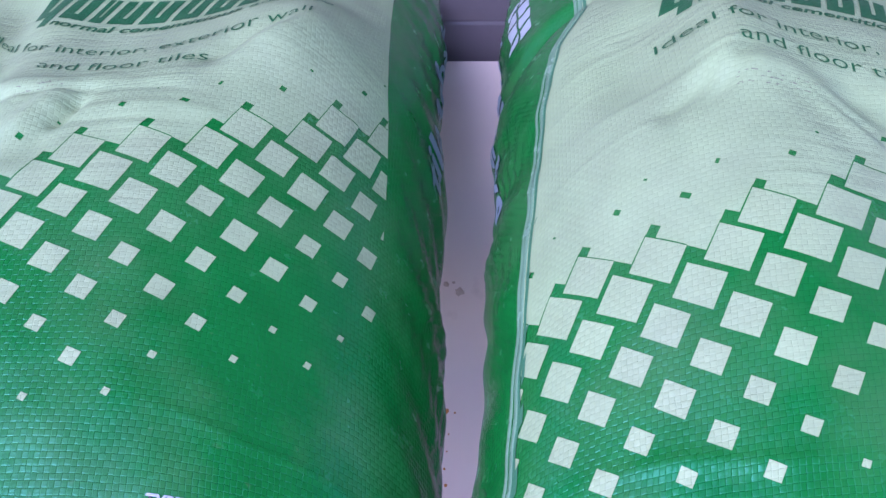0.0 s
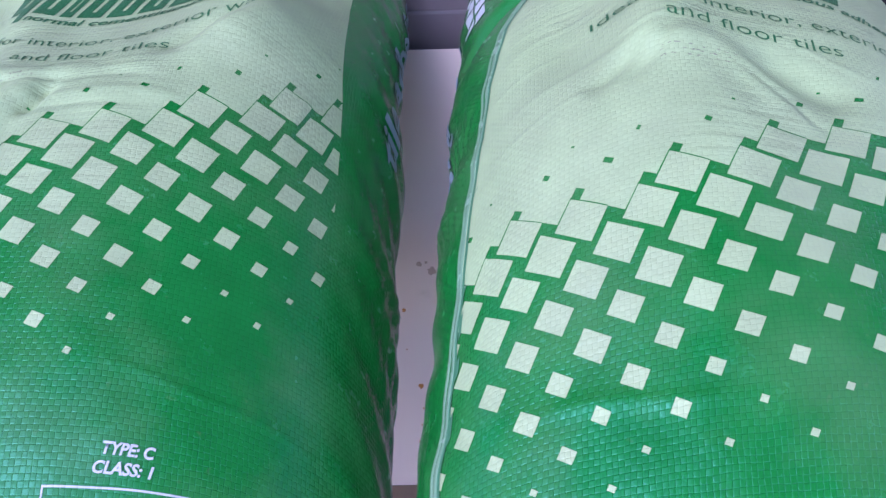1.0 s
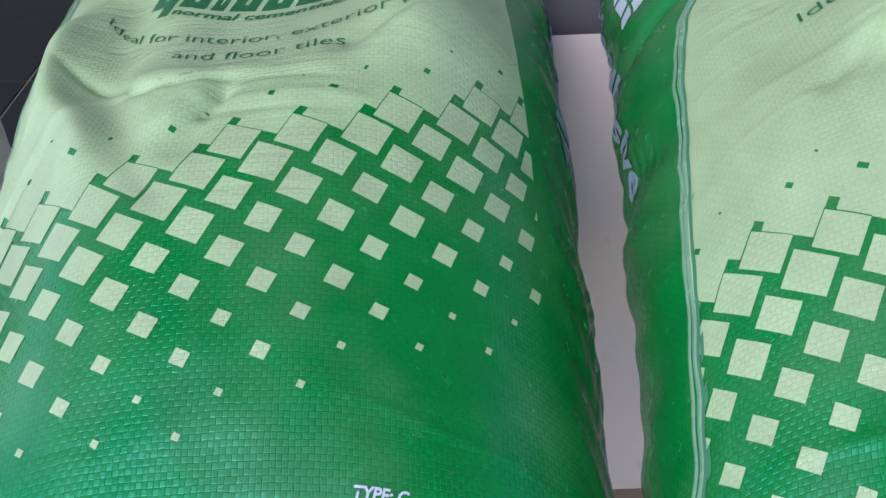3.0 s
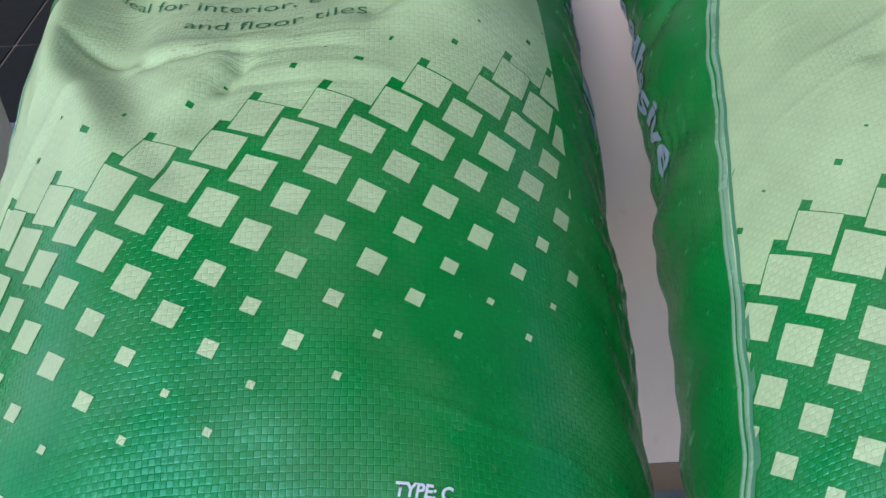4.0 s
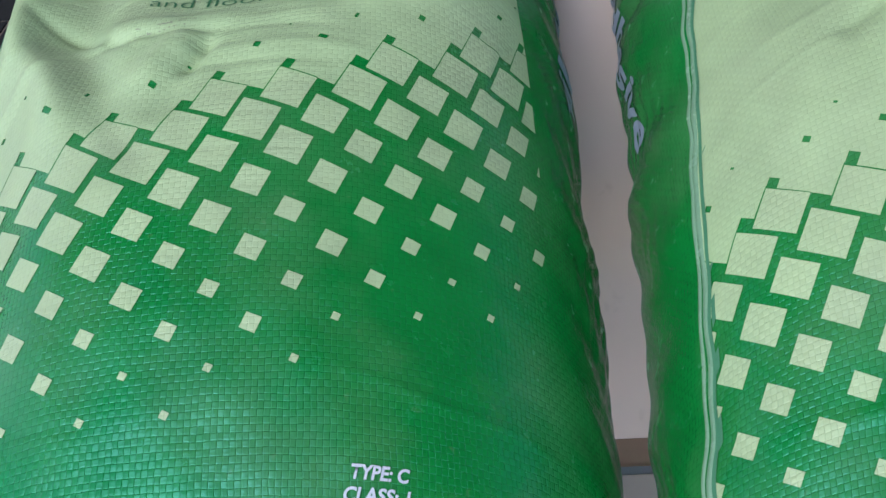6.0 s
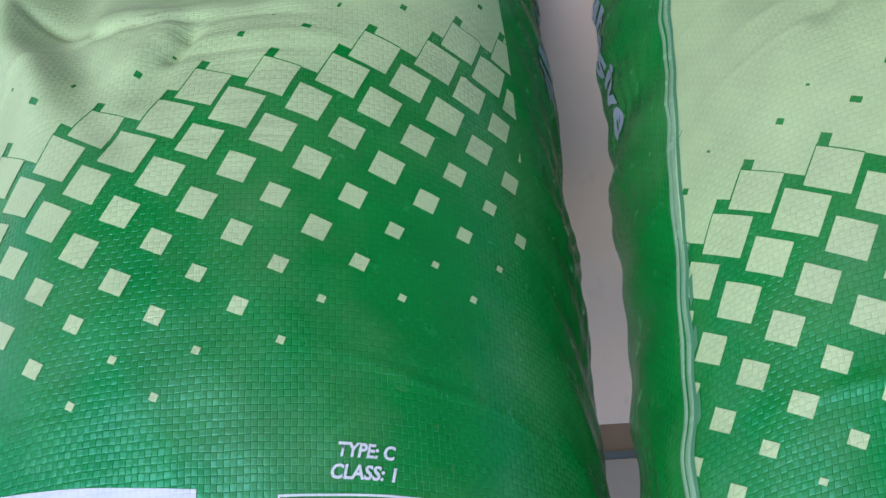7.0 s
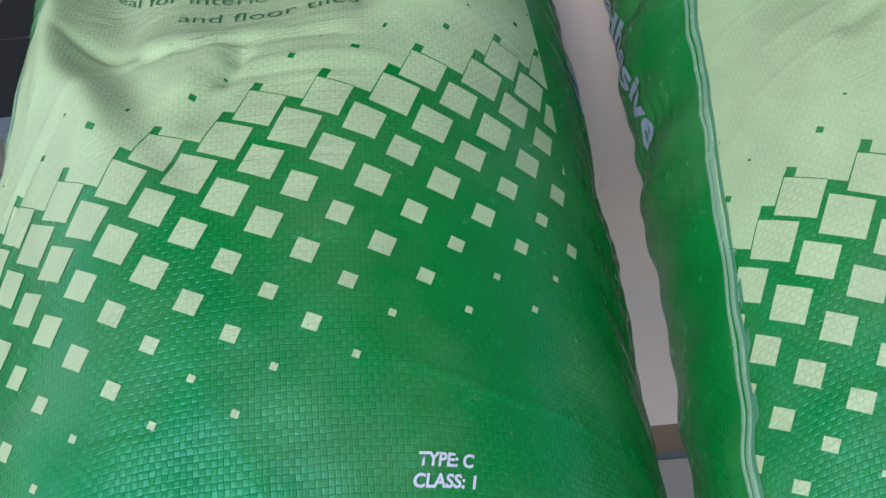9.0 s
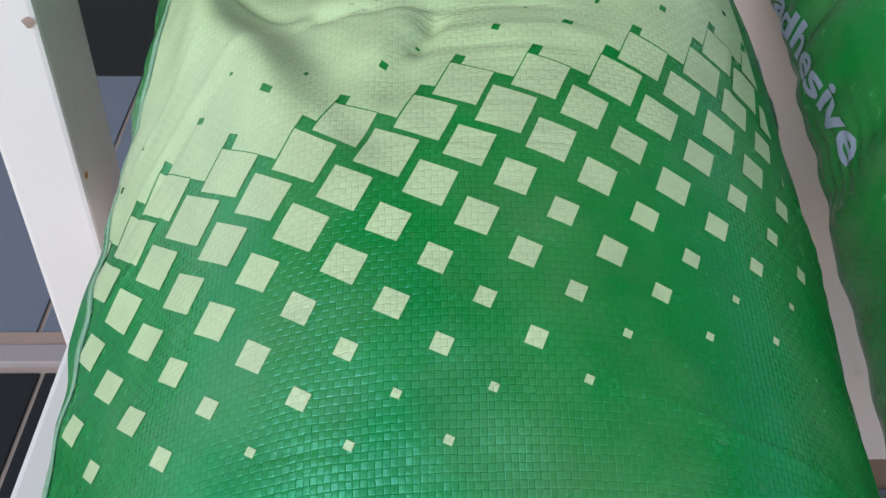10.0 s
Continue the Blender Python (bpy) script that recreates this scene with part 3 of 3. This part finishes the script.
# worn threshold strip between the dark and the grey tiles
part("threshold", box_bm(-3.0, 3.0, 0.823, 0.852, -0.008, 0.006, 0.002), DIRTY_EDGE, floor, "grey stone threshold strip")
part("threshold_dirt", box_bm(-3.0, 3.0, 0.852, 0.874, -0.008, 0.003, 0.001), DIRT, floor, "brown dirt along the threshold")

# plain back wall and roof edge, both unseen and added to shape the light
tagged(part("unseen_back_wall", box_bm(-3.0, 3.0, 2.62, 2.74, -0.012, 2.40, 0.0), PLASTER), "unseen plain plastered wall, added to block sky light from behind", "wall", kind="structure")
# unseen ceiling: its edges bound the sky mirrored in the bags' sheen
bm = box_bm(0.12, 3.0, -1.6, 2.74, 2.403, 2.46, 0.0)
other = box_bm(-3.0, 0.117, 0.24, 2.74, 2.403, 2.46, 0.0)
me = bpy.data.meshes.new("wing")
other.to_mesh(me)
other.free()
bm.from_mesh(me)
bpy.data.meshes.remove(me)
tagged(part("ceiling", bm, PLANK), "unseen plain brown boarded ceiling, added to shape light on the bags", "ceiling", kind="structure")

# ---------------------------------------------------------------- the white rack
rack = tagged(new("metal_rack"), "white enamelled metal rack with rust specks, carrying two bags", "rack")
PANEL_LOW, PANEL_TOP = Vector((0, 0.586, 0.125)), Vector((0, 0.868, 0.458))


def panel_bm(x0, x1, thick):
    bm = bmesh.new()
    way = (PANEL_TOP - PANEL_LOW).normalized()
    out = Vector((0, way.z, -way.y))
    prof = [PANEL_LOW, PANEL_TOP, PANEL_TOP + out * thick, PANEL_LOW + out * thick]
    ends = [[bm.verts.new((x, p.y, p.z)) for p in prof] for x in (x0, x1)]
    for i in range(4):
        bm.faces.new((ends[0][i], ends[0][(i + 1) % 4], ends[1][(i + 1) % 4], ends[1][i]))
    bm.faces.new(ends[0][::-1])
    bm.faces.new(ends[1])
    bmesh.ops.recalc_face_normals(bm, faces=bm.faces[:])
    bmesh.ops.bevel(bm, geom=bm.edges[:], offset=0.0012, segments=2, affect="EDGES")
    return bm


part("back_panel", panel_bm(-0.405, 0.46, 0.008), ENAMEL, rack, "sloping white enamelled sheet with faint stains")
part("top_rail", box_bm(-0.405, 0.46, 0.880, 0.945, 0.40, 0.494, 0.004), RAIL, rack, "steel rail with shade put into its dusky grey")
part("dirt_strip", box_bm(-0.405, 0.46, 0.556, 0.588, 0.098, 0.123, 0.001), LIT_DIRT, rack, "brown dirt along the foot of the sheet, brightened as if lit")
part("edge_strip", box_bm(-0.405, 0.46, 0.546, 0.555, 0.100, 0.126, 0.002), GREY_EDGE, rack, "grey metal edge")
part("base_panel", box_bm(-0.405, 0.46, 0.12, 0.545, 0.100, 0.128, 0.003), ENAMEL, rack, "white enamelled base sheet")
part("side_rail", box_bm(-0.438, -0.407, 0.08, 0.90, 0.33, 0.38, 0.004), ENAMEL_POST, rack)
part("side_rail", box_bm(0.465, 0.51, 0.08, 0.90, 0.33, 0.38, 0.004), ENAMEL_POST, rack)
part("front_rail", box_bm(-0.406, 0.464, 0.10, 0.15, 0.22, 0.265, 0.004), ENAMEL_POST, rack)
for x in (-0.517, 0.512):
    part("post", box_bm(x, x + 0.053, 0.643, 0.725, 0.0, 1.25, 0.004), ENAMEL_POST, rack, "white square steel post with chipped paint")
for x in (-0.45, 0.468):
    for y in (0.09, 0.85):
        part("leg", box_bm(x, x + 0.04, y, y + 0.04, 0.0, 0.329, 0.003), ENAMEL_POST, rack)


def speck(name, centre, normal, size, material, seed):
    """A small uneven spot of rust lying on a painted face."""
    rnd = random.Random(seed)
    n = Vector(normal).normalized()
    a = n.orthogonal().normalized()
    b = n.cross(a)
    bm = bmesh.new()
    mid = bm.verts.new(Vector(centre) + n * 0.0008)
    ring = []
    for i in range(14):
        t = 2 * math.pi * i / 14
        r = size * (0.75 + 0.5 * rnd.random())
        ring.append(bm.verts.new(Vector(centre) + n * 0.0003 + (a * math.cos(t) + b * math.sin(t)) * r))
    for i in range(14):
        bm.faces.new((mid, ring[i], ring[(i + 1) % 14]))
    bmesh.ops.recalc_face_normals(bm, faces=bm.faces[:])
    return part(name, bm, material, rack, "small rust spot" if material == RUST else "faint brown stain")


way = (PANEL_TOP - PANEL_LOW).normalized()
face = Vector((0, -way.z, way.y))
for i, (x, k, size) in enumerate(((-0.0126, 0.392, 0.0018), (0.003, 0.22, 0.0026), (0.0113, 0.216, 0.0010), (0.0054, 0.17, 0.0009), (0.0035, 0.133, 0.0010), (0.0011, 0.096, 0.0012), (0.0025, 0.061, 0.0016), (-0.0103, 0.303, 0.0008))):
    speck("rust_spot", PANEL_LOW.lerp(PANEL_TOP, k) + Vector((x, 0, 0)), face, size, RUST, i)
for i, (x, k, size) in enumerate(((0.0159, 0.48, 0.0042), (0.0032, 0.496, 0.0026), (0.010, 0.50, 0.0016))):
    speck("stain", PANEL_LOW.lerp(PANEL_TOP, k) + Vector((x, 0, 0)), face, size, STAIN, 40 + i)
speck("paint_chip", (-0.470, 0.6428, 0.521), (0, -1, 0), 0.0042, DIRT, 21)
speck("paint_chip", (-0.4638, 0.652, 0.392), (1, 0, 0), 0.003, RUST, 22)

# ---------------------------------------------------------------- the two bags
bag_a = Bag(SHAPE_A, BUMPS_A, LU_A, LY_A, CREASES_A, PINCHES_A, SLIPS_A, 0.10, 0.90, 1.0)
bag_b = Bag(SHAPE_B, BUMPS_B, LU_B, LY_B, CREASES_B, PINCHES_B, SLIPS_B, 0.10, 0.90, 2.6)


def words_a(bag, thing):
    front_words(bag, thing, 0.5615, lambda u: 1.9 * u * u + 6.0 * min(u + 0.05, 0) ** 2, -0.127, 0.108, -0.062, 0.046, 0.0245, -0.076, 0.118, 0.0345)
    lettering(bag, "wording", "TYPE: C", lambda x, y: (0.0595 + x + 0.25 * y, 0.2735 + y), WHITE, thing, 0.0072, 0.0245, bold=0.00022)
    lettering(bag, "wording", "CLASS: 1", lambda x, y: (0.0565 + x + 0.25 * y, 0.2655 + y), WHITE, thing, 0.0072, 0.0275, bold=0.00022)
    label_box(bag, thing, -0.094, 0.001, 0.205, 0.2665)
    side_words(bag, thing, 0.222, 0.545, 1)
    scuffs(bag, thing, -0.068, -0.030, 0.509, 0.004, 5)


def words_b(bag, thing):
    front_words(bag, thing, 0.537, lambda u: 1.2 * u * u if u < 0 else -0.13 * u, -0.090, 0.150, -0.046, 0.066, 0.0235, -0.062, 0.135, 0.035)
    side_words(bag, thing, -0.241, 0.810, -1)
    # dark dashes of the print beside the glued seam
    for y0, y1 in ((0.300, 0.316), (0.333, 0.346), (0.356, 0.372), (0.384, 0.389), (0.452, 0.456)):
        patch(bag, "seam_dash", [[(SEAM_B(y0) + 0.0034, y0), (SEAM_B(y0) + 0.0062, y0 + 0.003), (SEAM_B(y1) + 0.0058, y1), (SEAM_B(y1) + 0.0034, y1 - 0.002)]], SEAM_DARK, thing, 0.0005)
    # a part of the side print that shows on the folded top corner
    for i in range(4):
        for j in range(2):
            u, y = -0.206 + 0.016 * j, 0.690 + 0.024 * i
            patch(bag, "side_block", [[(u, y), (u + 0.013, y + 0.003), (u + 0.013, y + 0.022), (u, y + 0.019)]], WHITE, thing, 0.0005)
    scuffs(bag, thing, -0.052, -0.004, 0.482, -0.004, 6)


def scuffs(bag, thing, u0, u1, y, rise, seed):
    """A row of small dark needle marks across the film."""
    rnd = random.Random(seed)
    quads = []
    for k in range(44):
        s = rnd.random()
        u, v = u0 + (u1 - u0) * s, y + rise * s + rnd.choice((0.0, 0.004, 0.0075)) + rnd.uniform(-0.0006, 0.0006)
        a, c = rnd.uniform(0.0004, 0.0011), rnd.uniform(0.0002, 0.0004)
        quads.append([(u - a, v - c), (u + a, v - c), (u + a, v + c), (u - a, v + c)])
    tagged(patch(bag, "scuff_marks", quads, MARK, thing, 0.0005, "row of small dark scuff marks"), kind="stuff")


def label_box(bag, thing, u0, u1, y0, y1):
    patch(bag, "weight_box", [[(u0, y0), (u1, y0), (u1, y1 - 0.004), (u0, y1 + 0.004)]], WHITE, thing, 0.00034, "white printed box")
    lettering(bag, "wording", "Kg Net", lambda x, y: (u0 + 0.044 + x + 0.2 * y, y1 - 0.020 + y), GREEN, thing, 0.014, 0.044, bold=0.0004)
    a, b, top, low = 0.035, 0.112, 0.2585, 0.20
    t = 0.0009
    frame_quads = [[(a, top), (b, top + 0.002), (b, top + 0.002 + t), (a, top + t)], [(a, low), (a + t, low), (a + t, top), (a, top)], [(b - t, low), (b, low), (b, top), (b - t, top)]]
    patch(bag, "outline_box", frame_quads, WHITE, thing, [0.00034, 0.0004, 0.0004], "thin white printed outline")


def side_words(bag, thing, u, y, sign):
    """The large words along the side; the tops of the letters point to the front film."""
    lettering(bag, "side_wording", "tile adhesive", lambda s, h: (u - sign * (h - 0.010), y + sign * s), LILAC, thing, 0.031, 0.285, shear=0.18, bold=0.0008)


make_bag("adhesive_bag", "full green and cream woven bag of tile adhesive, softly creased", bag_a, SEAM_A, BORDER_A, words_a)
make_bag("adhesive_bag", "full green and cream woven bag lying beside its twin", bag_b, SEAM_B, BORDER_B, words_b)
